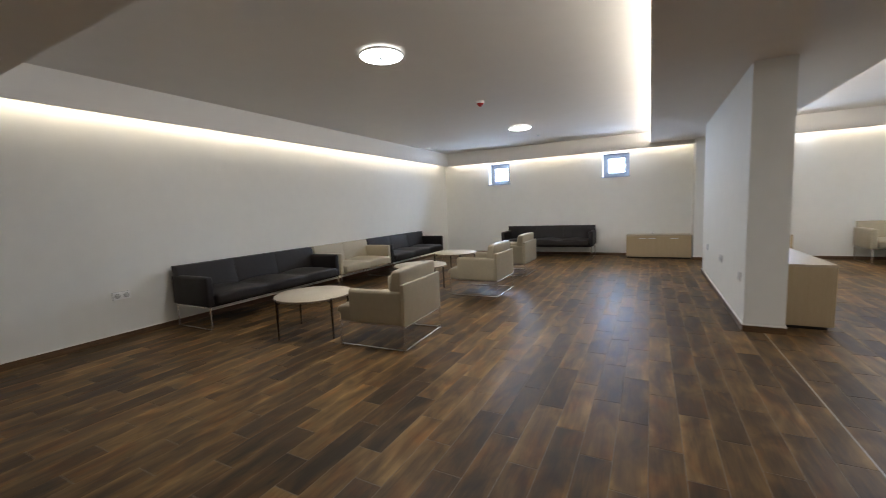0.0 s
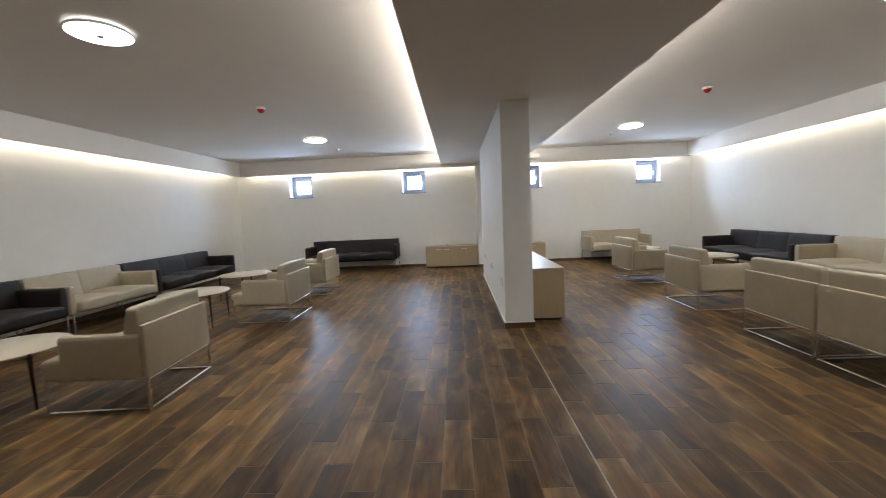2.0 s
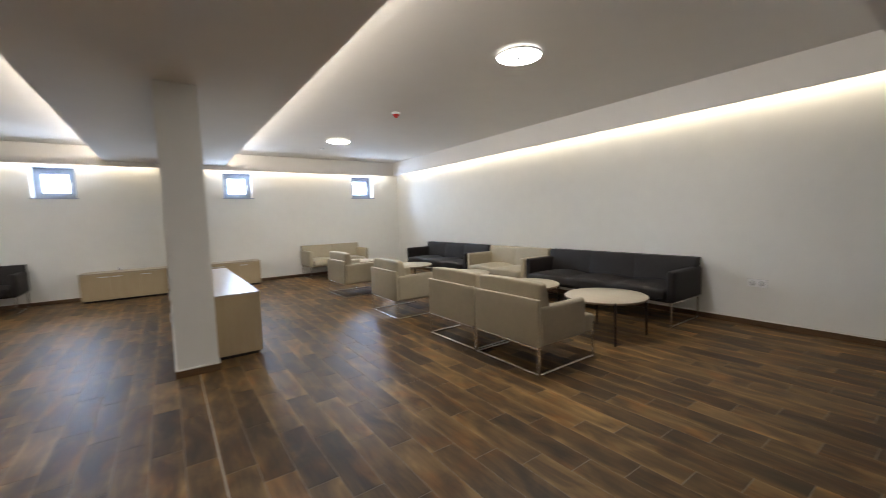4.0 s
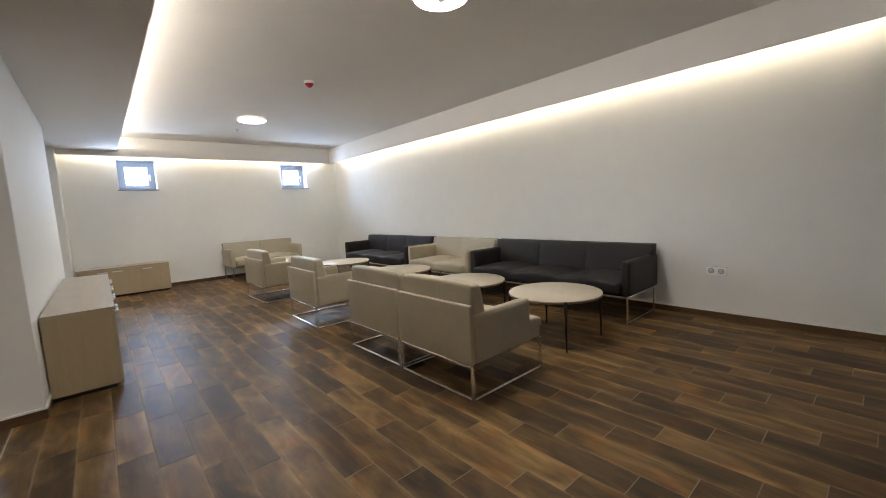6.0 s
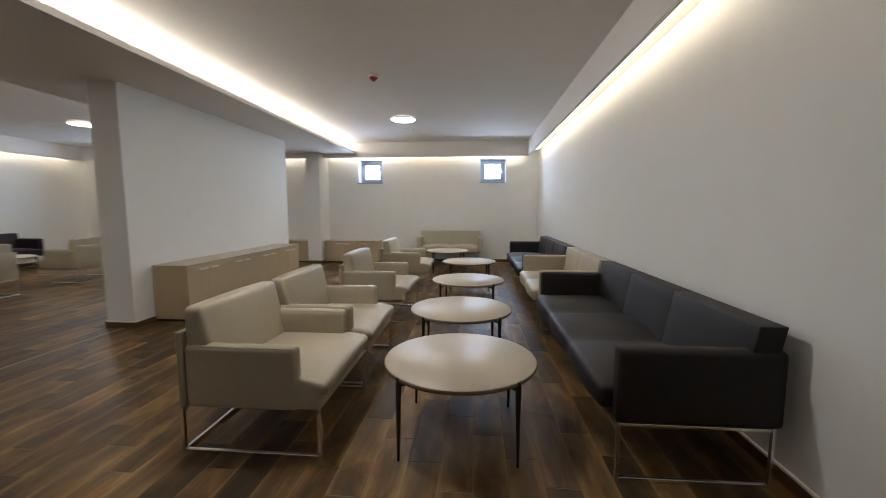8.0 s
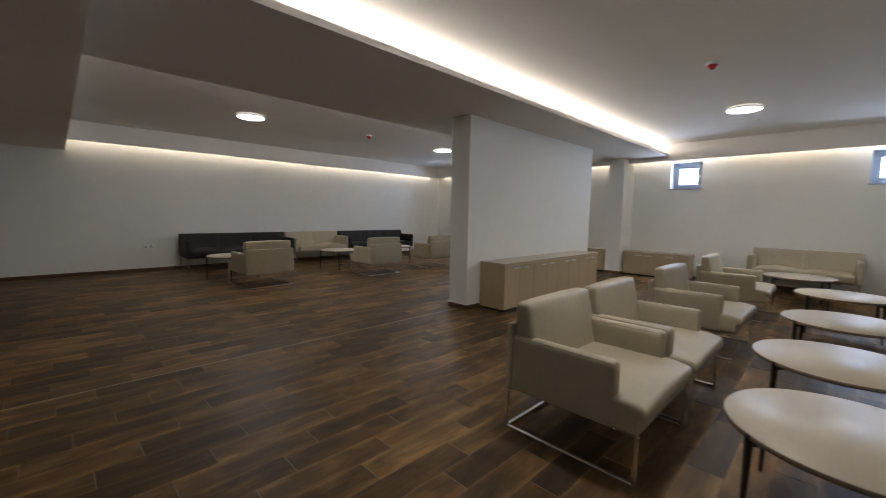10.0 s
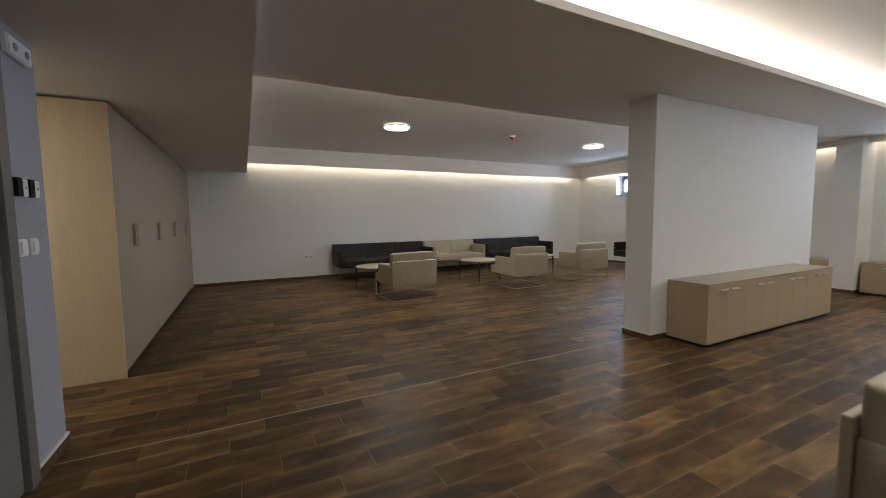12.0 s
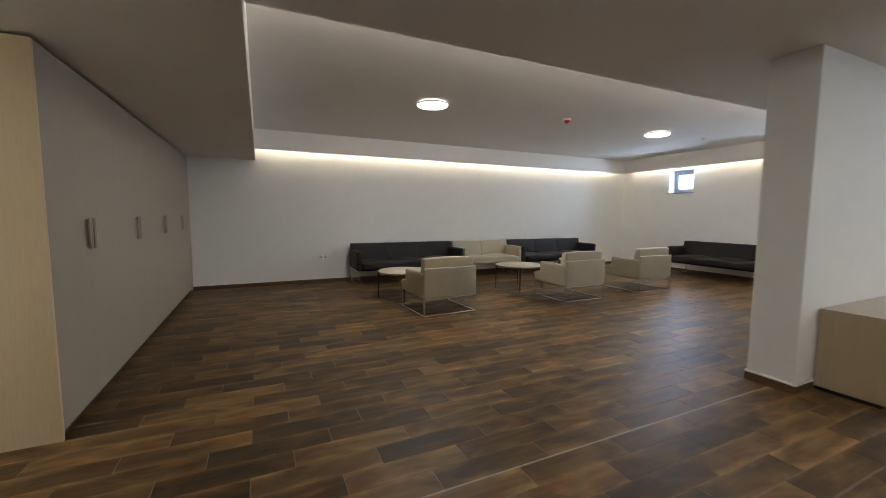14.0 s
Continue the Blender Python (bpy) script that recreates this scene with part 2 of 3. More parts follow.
gb.inputs["Transmission Weight"].default_value, gb.inputs["Roughness"].default_value, gb.inputs["IOR"].default_value = 1.0, 0.0, 1.1


# ---- mesh helpers ----
def part(name, bm, material, parent=None, label=""):
    """Link a bmesh as one mesh object under a thing or a part."""
    me = bpy.data.meshes.new(name)
    bm.to_mesh(me)
    bm.free()
    for m in material if isinstance(material, (list, tuple)) else (material,):
        me.materials.append(m)
    ob = new(name, me)
    ob.parent = parent
    return tagged(ob, label)


def thing(name, m, label, category, group="", kind=""):
    ob = new(name)
    ob.empty_display_size = 0.1
    ob.matrix_world = m
    return tagged(ob, label, category, group, kind)


def boxes(*spans, bevel=0.0, seg=2):
    """A bmesh of boxes, each (x0, x1, y0, y1, z0, z1), with bevelled edges."""
    bm = bmesh.new()
    for x0, x1, y0, y1, z0, z1 in spans:
        made = bmesh.ops.create_cube(bm, size=1, matrix=Matrix.Translation(((x0 + x1) / 2, (y0 + y1) / 2, (z0 + z1) / 2)) @ Matrix.Diagonal((x1 - x0, y1 - y0, z1 - z0, 1)))
    if bevel:
        bmesh.ops.bevel(bm, geom=bm.edges[:], offset=bevel, segments=seg, affect="EDGES", clamp_overlap=True)
    return bm


def cushion(x0, x1, y0, y1, z0, z1, r=0.02, inner=6, shape=None):
    """A padded block with rounded edges; shape bends its points."""
    c, h = Vector(((x0 + x1) / 2, (y0 + y1) / 2, (z0 + z1) / 2)), Vector((x1 - x0, y1 - y0, z1 - z0)) / 2
    r = min(r, *(0.98 * v for v in h))
    axes = []
    for v, k in zip(h, inner if isinstance(inner, tuple) else (inner,) * 3):
        mid = [(-v + r) + (2 * v - 2 * r) * i / k for i in range(k + 1)]
        axes.append([-v, -v + 0.16 * r, -v + 0.5 * r] + mid + [v - 0.5 * r, v - 0.16 * r, v])
    bm, seen = bmesh.new(), {}

    def vert(p):
        key = tuple(round(v, 6) for v in p)
        if key not in seen:
            q = Vector([min(max(a, -v + r), v - r) for a, v in zip(p, h)])
            d = Vector(p) - q
            w = q + d.normalized() * r if d.length > 1e-9 else q
            w = w + c
            seen[key] = bm.verts.new(shape(w, c, h) if shape else w)
        return seen[key]

    for a in range(3):
        u, w = (a + 1) % 3, (a + 2) % 3
        for side in (-1, 1):
            for i in range(len(axes[u]) - 1):
                for j in range(len(axes[w]) - 1):
                    ring = []
                    for du, dw in ((0, 0), (1, 0), (1, 1), (0, 1)):
                        p = [0, 0, 0]
                        p[a], p[u], p[w] = side * h[a], axes[u][i + du], axes[w][j + dw]
                        ring.append(vert(p))
                    bm.faces.new(ring if side > 0 else ring[::-1])
    for f in bm.faces:
        f.smooth = True
    return bm


def lathe(profile, n=32, centre=(0, 0, 0)):
    """A solid of revolution about z from (radius, height) pairs."""
    bm, rings = bmesh.new(), []
    for r, z in profile:
        if r < 1e-6:
            rings.append([bm.verts.new((centre[0], centre[1], centre[2] + z))])
        else:
            rings.append([bm.verts.new((centre[0] + r * math.cos(2 * math.pi * k / n), centre[1] + r * math.sin(2 * math.pi * k / n), centre[2] + z)) for k in range(n)])
    for a, b in zip(rings, rings[1:]):
        for k in range(n):
            q = (k + 1) % n
            if len(a) == 1:
                f = bm.faces.new((a[0], b[k], b[q]))
            elif len(b) == 1:
                f = bm.faces.new((a[k], b[0], a[q]))
            else:
                f = bm.faces.new((a[k], b[k], b[q], a[q]))
            f.smooth = True
    bmesh.ops.recalc_face_normals(bm, faces=bm.faces[:])
    return bm


def bar(p, q, w, d=None, bevel=0.003):
    """A square bar from p to q."""
    p, q = Vector(p), Vector(q)
    v = q - p
    bm = bmesh.new()
    bmesh.ops.create_cube(bm, size=1, matrix=Matrix.Translation((p + q) / 2) @ v.to_track_quat("Z", "Y").to_matrix().to_4x4() @ Matrix.Diagonal((w, d or w, v.length, 1)))
    if bevel:
        bmesh.ops.bevel(bm, geom=bm.edges[:], offset=bevel, segments=2, affect="EDGES", clamp_overlap=True)
    return bm


def tube(p, q, t):
    """A square steel tube from p to q with rounded corners."""
    p, q = Vector(p), Vector(q)
    turn = (q - p).to_track_quat("Z", "Y")
    ring, c = [], 0.2 * t
    for k in range(4):
        for d in (0, 30, 60, 90):
            a = radians(90 * k + d)
            m = radians(90 * k + 45)
            ring.append(Vector(((0.5 * t - c) * math.copysign(1, math.cos(m)) + c * math.cos(a), (0.5 * t - c) * math.copysign(1, math.sin(m)) + c * math.sin(a), 0)))
    bm = bmesh.new()
    lo, hi = [bm.verts.new(p + turn @ v) for v in ring], [bm.verts.new(q + turn @ v) for v in ring]
    for i in range(16):
        j = (i + 1) % 16
        bm.faces.new((lo[i], lo[j], hi[j], hi[i]))
    bm.faces.new(lo[::-1])
    bm.faces.new(hi)
    return bm


def structure(name, bm, material, label, category):
    return tagged(part(name, bm, material), label, category, kind="structure")


# ---- structure ----
def pierced_wall(x0, x1, z0, z1, y, depth, holes):
    """A wall along x whose face lies at y, going back by depth, with rectangular holes right through it."""
    xs = sorted({x0, x1, *(v for h in holes for v in h[:2])})
    zs = sorted({z0, z1, *(v for h in holes for v in h[2:])})
    bm, vs = bmesh.new(), {}

    def v(x, yy, z):
        if (x, yy, z) not in vs:
            vs[(x, yy, z)] = bm.verts.new((x, yy, z))
        return vs[(x, yy, z)]

    def hollow(a, c):
        return any(h[0] <= a < h[1] and h[2] <= c < h[3] for h in holes)

    for a, b in zip(xs, xs[1:]):
        for c, d in zip(zs, zs[1:]):
            if not hollow(a, c):
                bm.faces.new((v(a, y, c), v(b, y, c), v(b, y, d), v(a, y, d)))
                bm.faces.new((v(a, y + depth, d), v(b, y + depth, d), v(b, y + depth, c), v(a, y + depth, c)))
    for a, b, c, d in holes:
        for p, q in (((a, c), (b, c)), ((b, c), (b, d)), ((b, d), (a, d)), ((a, d), (a, c))):
            bm.faces.new((v(p[0], y, p[1]), v(p[0], y + depth, p[1]), v(q[0], y + depth, q[1]), v(q[0], y, q[1])))
    for p, q in (((x0, z0), (x1, z0)), ((x1, z0), (x1, z1)), ((x1, z1), (x0, z1)), ((x0, z1), (x0, z0))):
        path = [k for k in (xs if p[0] != q[0] else zs)]
        path = path if (q[0] - p[0]) + (q[1] - p[1]) > 0 else path[::-1]
        for i, j in zip(path, path[1:]):
            s, e = ((i, p[1]), (j, p[1])) if p[0] != q[0] else ((p[0], i), (p[0], j))
            bm.faces.new((v(e[0], y, e[1]), v(e[0], y + depth, e[1]), v(s[0], y + depth, s[1]), v(s[0], y, s[1])))
    bmesh.ops.recalc_face_normals(bm, faces=bm.faces[:])
    return bm


YE = -2.6   # end of the entrance passage
structure("floor", boxes((XA - 0.2, XB + 0.2, YE, YB + WALL, -0.20, -0.0012)), GROUT, "screed and beige grout under brown wood-look floor tiles", "floor")
structure("ceiling", boxes((XA - 0.2, XB + 0.2, YE, YB + WALL, CEIL, CEIL + 0.2)), CEILING, "smooth matt off-white plasterboard ceiling", "ceiling")
structure("wall_west", boxes((XA - 0.2, XA, YE, YB, -0.2, CEIL)), PAINT, "long plain off-white painted wall behind sofas", "wall")
structure("wall_east", boxes((XB, XB + 0.2, YE, YB, -0.2, CEIL)), PAINT, "long plain off-white painted wall behind sofas", "wall")
structure("wall_north", pierced_wall(XA - 0.2, XB + 0.2, -0.2, CEIL, YB, WALL, [(a, b, WZ0, WZ1) for a, b in WINDOWS]), PAINT, "off-white painted end wall with four small high windows", "wall")
structure("wall_south", pierced_wall(0.73, XB, -0.2, CEIL, YF - 0.15, 0.15, [(1.125, 2.025, -0.1999, 2.03)]), SHADE_PAINT, "painted wall beside the entrance, its bluish shade put into the colour", "wall")
structure("wall_passage", boxes((XA, -0.40, -0.86, -0.66, -0.2, CEIL), (-0.60, -0.40, YE, -0.86, -0.2, CEIL), (0.90, 1.05, YE, -0.24, -0.2, CEIL), (-0.40, 0.90, YE, YE + 0.15, -0.2, CEIL), (1.05, 2.3, -1.2, -1.05, -0.2, CEIL), (2.15, 2.3, -1.05, -0.24, -0.2, CEIL)), PAINT, "plain off-white painted walls of the entrance passage", "wall")
structure("pier", boxes((PX0, PX1, PY0, PY1, -0.2, BEAM), bevel=0.004), PAINT, "free-standing off-white plastered wall pier between two lounges", "pier")
structure("pilaster", boxes((PX0, PX1, 9.05, YB + 0.01, -0.2, BEAM), bevel=0.004), PAINT, "off-white plastered pilaster on the window wall", "pilaster")
structure("soffit_entrance", boxes((XA, XB, YF - 0.15, YS, SOFFIT, CEIL + 0.01), (XA, XB, YE, YF - 0.15, SOFFIT + 0.002, CEIL + 0.01)), CEILING, "lowered off-white plasterboard soffit over the entrance side", "ceiling")
structure("soffit_beam", boxes((BL, BR, YS + 0.003, FYB - 0.004, BEAM, BEAM + 0.03), (BL, BL + 0.02, YS + 0.003, FYB - 0.004, BEAM + 0.03, BEAM + 0.05), (BR - 0.02, BR, YS + 0.003, FYB - 0.004, BEAM + 0.03, BEAM + 0.05), (BL + 0.30, BR - 0.30, YS + 0.003, FYB - 0.004, BEAM + 0.03, CEIL + 0.01)), CEILING, "wide lowered soffit with lit coves along both edges", "ceiling")
for nm, span in (("pelmet_west", (FXA - 0.015, FXA + 0.005, YS + 0.003, FYB, PELMET, CEIL)), ("pelmet_east", (FXB - 0.005, FXB + 0.015, YS + 0.003, FYB, PELMET, CEIL)),
                 ("pelmet_north_west", (FXA - 0.015, PX0 - 0.002, FYB - 0.002, FYB + 0.018, PELMET, CEIL)), ("pelmet_north_east", (PX1 + 0.002, FXB + 0.015, FYB - 0.002, FYB + 0.018, PELMET, CEIL))):
    structure(nm, boxes(span, bevel=0.003), CEILING, "off-white plasterboard pelmet hiding a strip of warm light", "pelmet")


def skirting(x0, y0, x1, y1, nx, ny):
    """Skirting tiles along a wall foot; the wall lies behind, the room on the side of (nx, ny). A whitened strip on
    top stands for the lit pale edge.
    """
    along = Vector((x1 - x0, y1 - y0, 0))
    length = along.length
    along.normalize()
    n = Vector((nx, ny, 0))
    bm = bmesh.new()
    t, k = 0.0, 0
    while t < length - 0.01:
        e = min(t + 0.60, length)
        for z0, z1, d, mi in ((0.0, 0.060, 0.0105, 0), (0.060, 0.071, 0.0135, 1)):
            a, b = Vector((x0, y0, 0)) + along * t, Vector((x0, y0, 0)) + along * (e - (0.0004 if mi == 0 else 0))
            lo, hi = [min(p, q) for p, q in zip(a, b + n * d)], [max(p, q) for p, q in zip(a, b + n * d)]
            made = bmesh.ops.create_cube(bm, size=1, matrix=Matrix.Translation(((lo[0] + hi[0]) / 2, (lo[1] + hi[1]) / 2, (z0 + z1) / 2)) @ Matrix.Diagonal((hi[0] - lo[0], hi[1] - lo[1], z1 - z0, 1)))
            for f in {f for vv in made["verts"] for f in vv.link_faces}:
                f.material_index = mi
        t += 0.60
        k += 1
    structure("baseboard", bm, [SKIRT, LIT_EDGE], "brown wood-look skirting tiles with a whitened strip for the lit pale top edge", "baseboard")


for run in ((XA, -0.04, XA, YB, 1, 0), (XB, YF, XB, YB, -1, 0), (XA + 0.01, YB, PX0, YB, 0, -1), (PX1, YB, XB - 0.01, YB, 0, -1),
            (PX0, PY0, PX0, PY1, -1, 0), (PX1, PY0, PX1, PY1, 1, 0), (PX0 - 0.009, PY0, PX1 + 0.009, PY0, 0, -1), (PX0 - 0.009, PY1, PX1 + 0.009, PY1, 0, 1),
            (PX0, 9.05, PX0, YB - 0.01, -1, 0), (PX1, 9.05, PX1, YB - 0.01, 1, 0), (PX0 - 0.009, 9.05, PX1 + 0.009, 9.05, 0, -1),
            (0.721, YF, 1.074, YF, 0, 1), (2.076, YF, XB - 0.01, YF, 0, 1), (0.73, YF - 0.15, 0.73, YF, -1, 0)):
    skirting(*run)


def window(name, a, b):
    w = tagged(new(name), "small square pale grey-framed window high in a deep reveal", "window", "basement windows", "structure")
    y0 = YB + 0.19
    w.location = ((a + b) / 2, y0, WZ0)
    hw, h = (b - a) / 2, WZ1 - WZ0
    f, s = 0.052, 0.06
    part("window_frame", boxes((-hw, hw, 0, 0.07, 0, f), (-hw, hw, 0, 0.07, h - f, h), (-hw, -hw + f, 0, 0.07, f, h - f), (hw - f, hw, 0, 0.07, f, h - f), bevel=0.003), PVC, w)
    i, g = hw - f + 0.006, f - 0.006
    sash = part("sash", boxes((-i, i, -0.015, 0.055, g, g + s), (-i, i, -0.015, 0.055, h - g - s, h - g), (-i, -i + s, -0.015, 0.055, g + s, h - g - s), (i - s, i, -0.015, 0.055, g + s, h - g - s), bevel=0.006), PVC, w, "pale grey tilt sash")
    part("handle", boxes((i - s * 0.75, i - s * 0.3, -0.03, -0.014, h / 2 - 0.03, h / 2 + 0.03), (i - s * 0.66, i - s * 0.38, -0.05, -0.03, h / 2 - 0.09, h / 2 + 0.012), bevel=0.004), PLASTIC, sash, "white window handle")
    pane = part("pane", boxes((-i + s - 0.004, i - s + 0.004, 0.012, 0.030, g + s - 0.004, h - g - s + 0.004)), GLASS, w)
    pane.visible_shadow = False
    part("window_sill", boxes((-hw, hw, -0.19, 0.0, 0.0005, 0.016), (-hw - 0.02, hw + 0.02, -0.215, -0.192, -0.006, 0.016), bevel=0.002), PVC, w, "thin white sill")


for k, (a, b) in enumerate(WINDOWS):
    window("window_%d" % (k + 1), a, b)

door = tagged(new("door_1"), "closed grey-brown flush door in the wall beside the entrance", "door", kind="structure")
door.location = (1.125, YF, 0)
part("door_leaf", boxes((0.035, 0.865, -0.06, -0.015, 0.006, 1.99), bevel=0.003), DOORLAM, door)
part("door_frame", boxes((-0.05, 0.035, -0.15, 0.012, 0, 2.075), (0.865, 0.95, -0.15, 0.012, 0, 2.075), (0.035, 0.865, -0.15, 0.012, 1.995, 2.075), bevel=0.003), DOORLAM, door)
part("door_handle", boxes((0.77, 0.81, -0.015, -0.007, 0.97, 1.11), (0.67, 0.80, 0.02, 0.036, 1.05, 1.066), (0.784, 0.80, -0.008, 0.028, 1.05, 1.066), bevel=0.003), ALU, door, "brushed metal lever handle")


# ---- seating ----
def armchair(m):
    """Faces +x; origin at the middle of the foot frame. 0.745 wide, 0.70 deep."""
    c = thing("armchair", m, "cream leatherette armchair on a chrome sled frame", "armchair", "cream armchairs")
    hw, x0, x1 = 0.36, -0.335, 0.335
    t = 0.019
    for y in (-hw + t / 2, hw - t / 2):
        for x in (x0 + t / 2, x1 - t / 2):
            part("leg", tube((x, y, 0.0), (x, y, 0.235), t), CHROME, c)
        part("side_rail", tube((x0 + t / 2, y, t / 2), (x1 - t / 2, y, t / 2), t), CHROME, c)
        part("seat_rail", tube((x0 + t, y * 0.86, 0.215), (x1 - 0.05, y * 0.86, 0.215), t), CHROME, c)
    part("back_rail", tube((x0 + t / 2, -hw + t / 2, t / 2), (x0 + t / 2, hw - t / 2, t / 2), t), CHROME, c)
    part("seat_rail", tube((x0 + t / 2, -hw + t, 0.215), (x0 + t / 2, hw - t, 0.215), t), CHROME, c)
    part("seat_rail", tube((x1 - 0.07, -hw * 0.86, 0.215), (x1 - 0.07, hw * 0.86, 0.215), t), CHROME, c)

    def arm_shape(w, ctr, h):
        k = max(0.0, (w.z - ctr.z) / h.z)
        w.z += 0.010 * k * (1 - ((w.y - ctr.y) / h.y) ** 2)
        return w

    for s in (-1, 1):
        part("armrest", cushion(x0 + 0.0305, 0.228, *sorted((s * 0.290, s * 0.357)), 0.226, 0.528, 0.024, 6, arm_shape), CREAM, c)
        for y in (0.299, 0.348):
            part("piping", bar((x0 + 0.09, s * y, 0.5245), (0.205, s * y, 0.5245), 0.005, 0.005, 0.0015), SEAM_C, c, "raised cream piping")
    part("back_panel", cushion(x0 - 0.002, x0 + 0.030, -0.357, 0.357, 0.228, 0.596, 0.010, 5), CREAM, c)

    def back_shape(w, ctr, h):
        k = (w.z - 0.40) / 0.34
        f = (w.x - ctr.x) / h.x
        w.x -= (0.036 + 0.036 * f) * max(k, -0.2)
        w.x += 0.016 * (1 - ((w.y - ctr.y) / h.y) ** 2) * max(0.0, f)
        w.z += 0.008 * max(0, k) * (1 - ((w.y - ctr.y) / h.y) ** 2)
        return w

    back = part("back_cushion", cushion(x0 + 0.034, x0 + 0.180, -0.342, 0.342, 0.36, 0.712, 0.026, 7, back_shape), CREAM, c)

    def seat_shape(w, ctr, h):
        u, v = (w.x - ctr.x) / h.x, min(1.0, abs(w.y) / 0.30)
        if w.z > ctr.z:
            w.z += 0.022 * (1 - v * v) * (1 - 0.6 * u * u)
            w.z -= 0.026 * max(0.0, u) ** 6
        else:
            w.x -= 0.03 * max(0.0, u) ** 6
        return w

    part("seat_cushion", cushion(-0.24, 0.362, -0.354, 0.354, 0.232, 0.388, 0.026, (8, 12, 4), seat_shape), CREAM, c)
    for ob in c.children:
        ob.data.transform(Matrix.Diagonal((1.045, 1.035, 1, 1)))
    return c


def sofa(m, length, seats, leather, rail, label, group):
    """Faces +x, its back at x = 0 on the wall side; y runs along it from 0 to length."""
    s = thing("sofa", m, label, "sofa", group)
    depth, arm = 0.735, 0.085
    t = 0.016
    for y in (0.03, length - 0.03):
        part("front_leg", tube((depth - 0.075, y, 0), (depth - 0.075, y, 0.265), t), CHROME, s)
        part("back_leg", tube((0.035, y, 0), (0.035, y, 0.265), t), CHROME, s)
        part("foot_rail", tube((0.045, y, t / 2), (depth - 0.085, y, t / 2), t), CHROME, s)
        part("seat_rail", tube((0.045, y, 0.255), (depth - 0.085, y, 0.255), t), CHROME, s)
    part("front_rail", bar((depth - 0.115, 0.04, 0.259), (depth - 0.115, length - 0.04, 0.259), 0.012, 0.014), rail, s)
    part("base", boxes((0.02, depth - 0.085, arm, length - arm, 0.266, 0.30), bevel=0.006), leather, s)

    def arm_shape(w, ctr, h):
        k = max(0.0, (w.z - ctr.z) / h.z)
        w.z += 0.008 * k * (1 - ((w.y - ctr.y) / h.y) ** 2)
        return w

    for y in (0.0, length - arm):
        part("armrest", cushion(0.01, depth - 0.06, y + 0.002, y + arm - 0.002, 0.267, 0.590, 0.022, 5, arm_shape), leather, s)
    n = (length - 2 * arm) / seats

    def back_shape(w, ctr, h):
        k = (w.z - 0.40) / 0.30
        w.x -= 0.055 * k
        w.x += 0.005 * (1 - ((w.y - ctr.y) / h.y) ** 4) * (1 if w.x > ctr.x - 0.055 * k else 0)
        return w

    def seat_shape(w, ctr, h):
        u, v = (w.x - ctr.x) / h.x, 2 * (((w.y - arm) / n) % 1.0) - 1
        lobe = 1 - v * v
        if w.z > ctr.z:
            w.z += 0.042 * lobe * (1 - 0.4 * u * u) - 0.012
        w.x += 0.024 * max(0.0, u) * lobe
        return w

    part("seat", cushion(0.12, depth - 0.015, arm + 0.001, length - arm - 0.001, 0.285, 0.405, 0.03, (7, 10 * seats, 3), seat_shape), leather, s, "seat upholstered in one row of soft waves")
    for k in range(seats):
        e0, e1 = arm + k * n, arm + (k + 1) * n
        if k == 0:
            e0 = 0.012
        if k == seats - 1:
            e1 = length - 0.012
        part("back_cushion", cushion(0.075, 0.185, e0 + 0.0003, e1 - 0.0003, 0.36, 0.700, 0.005, (2, 6, 6), back_shape), leather, s)
    return s


def coffee_table(m, label="round pale ash coffee table on four dark tapered legs"):
    c = thing("coffee_table", m, label, "coffee table", "coffee tables")
    r, h = 0.390, 0.407
    top = part("tabletop", lathe([(0, h - 0.024), (r - 0.004, h - 0.024), (r, h - 0.021), (r, h - 0.004), (r - 0.003, h), (0, h)], 64), TABLETOP, c)
    part("edge_band", lathe([(r + 0.0002, h - 0.021), (r + 0.0012, h - 0.020), (r + 0.0012, h - 0.005), (r + 0.0002, h - 0.004)], 64), EDGE, top, "brown oak edge band")
    for k in range(4):
        a = radians(45 + 90 * k)
        d = Vector((math.cos(a), math.sin(a), 0))
        foot, head = d * 0.390, d * 0.385
        bm = bmesh.new()
        ring = []
        for z, rad, p in ((0.0, 0.007, foot), (0.28, 0.012, foot.lerp(head, 0.72)), (h - 0.024, 0.014, head), (h - 0.0015, 0.0125, head)):
            ring.append([bm.verts.new((p.x + rad * math.cos(q * math.pi / 5), p.y + rad * math.sin(q * math.pi / 5), z)) for q in range(10)])
        for lo, hi in zip(ring, ring[1:]):
            for q in range(10):
                f = bm.faces.new((lo[q], lo[(q + 1) % 10], hi[(q + 1) % 10], hi[q]))
                f.smooth = True
        bm.faces.new(ring[0][::-1])
        bm.faces.new(ring[-1])
        leg = part("leg", bm, BRONZE, c)
        part("bracket", bar(d * 0.378 + Vector((0, 0, h - 0.044)), d * 0.27 + Vector((0, 0, h - 0.031)), 0.022, 0.012), BRONZE, leg, "dark steel bracket")
    return c


chair = armchair(pose(3.377, 2.868, 0, 0, 0, 0))
for x, y, rz in ((3.385, 3.645, 0.5), (3.385, 5.09, -1.0), (3.38, 6.82, 1.0), (-2.205, 3.07, 183.5), (-2.125, 5.225, 180.5), (-2.19, 6.815, 179.5)):
    copy_thing(chair, pose(x, y, 0, 0, 0, rz))

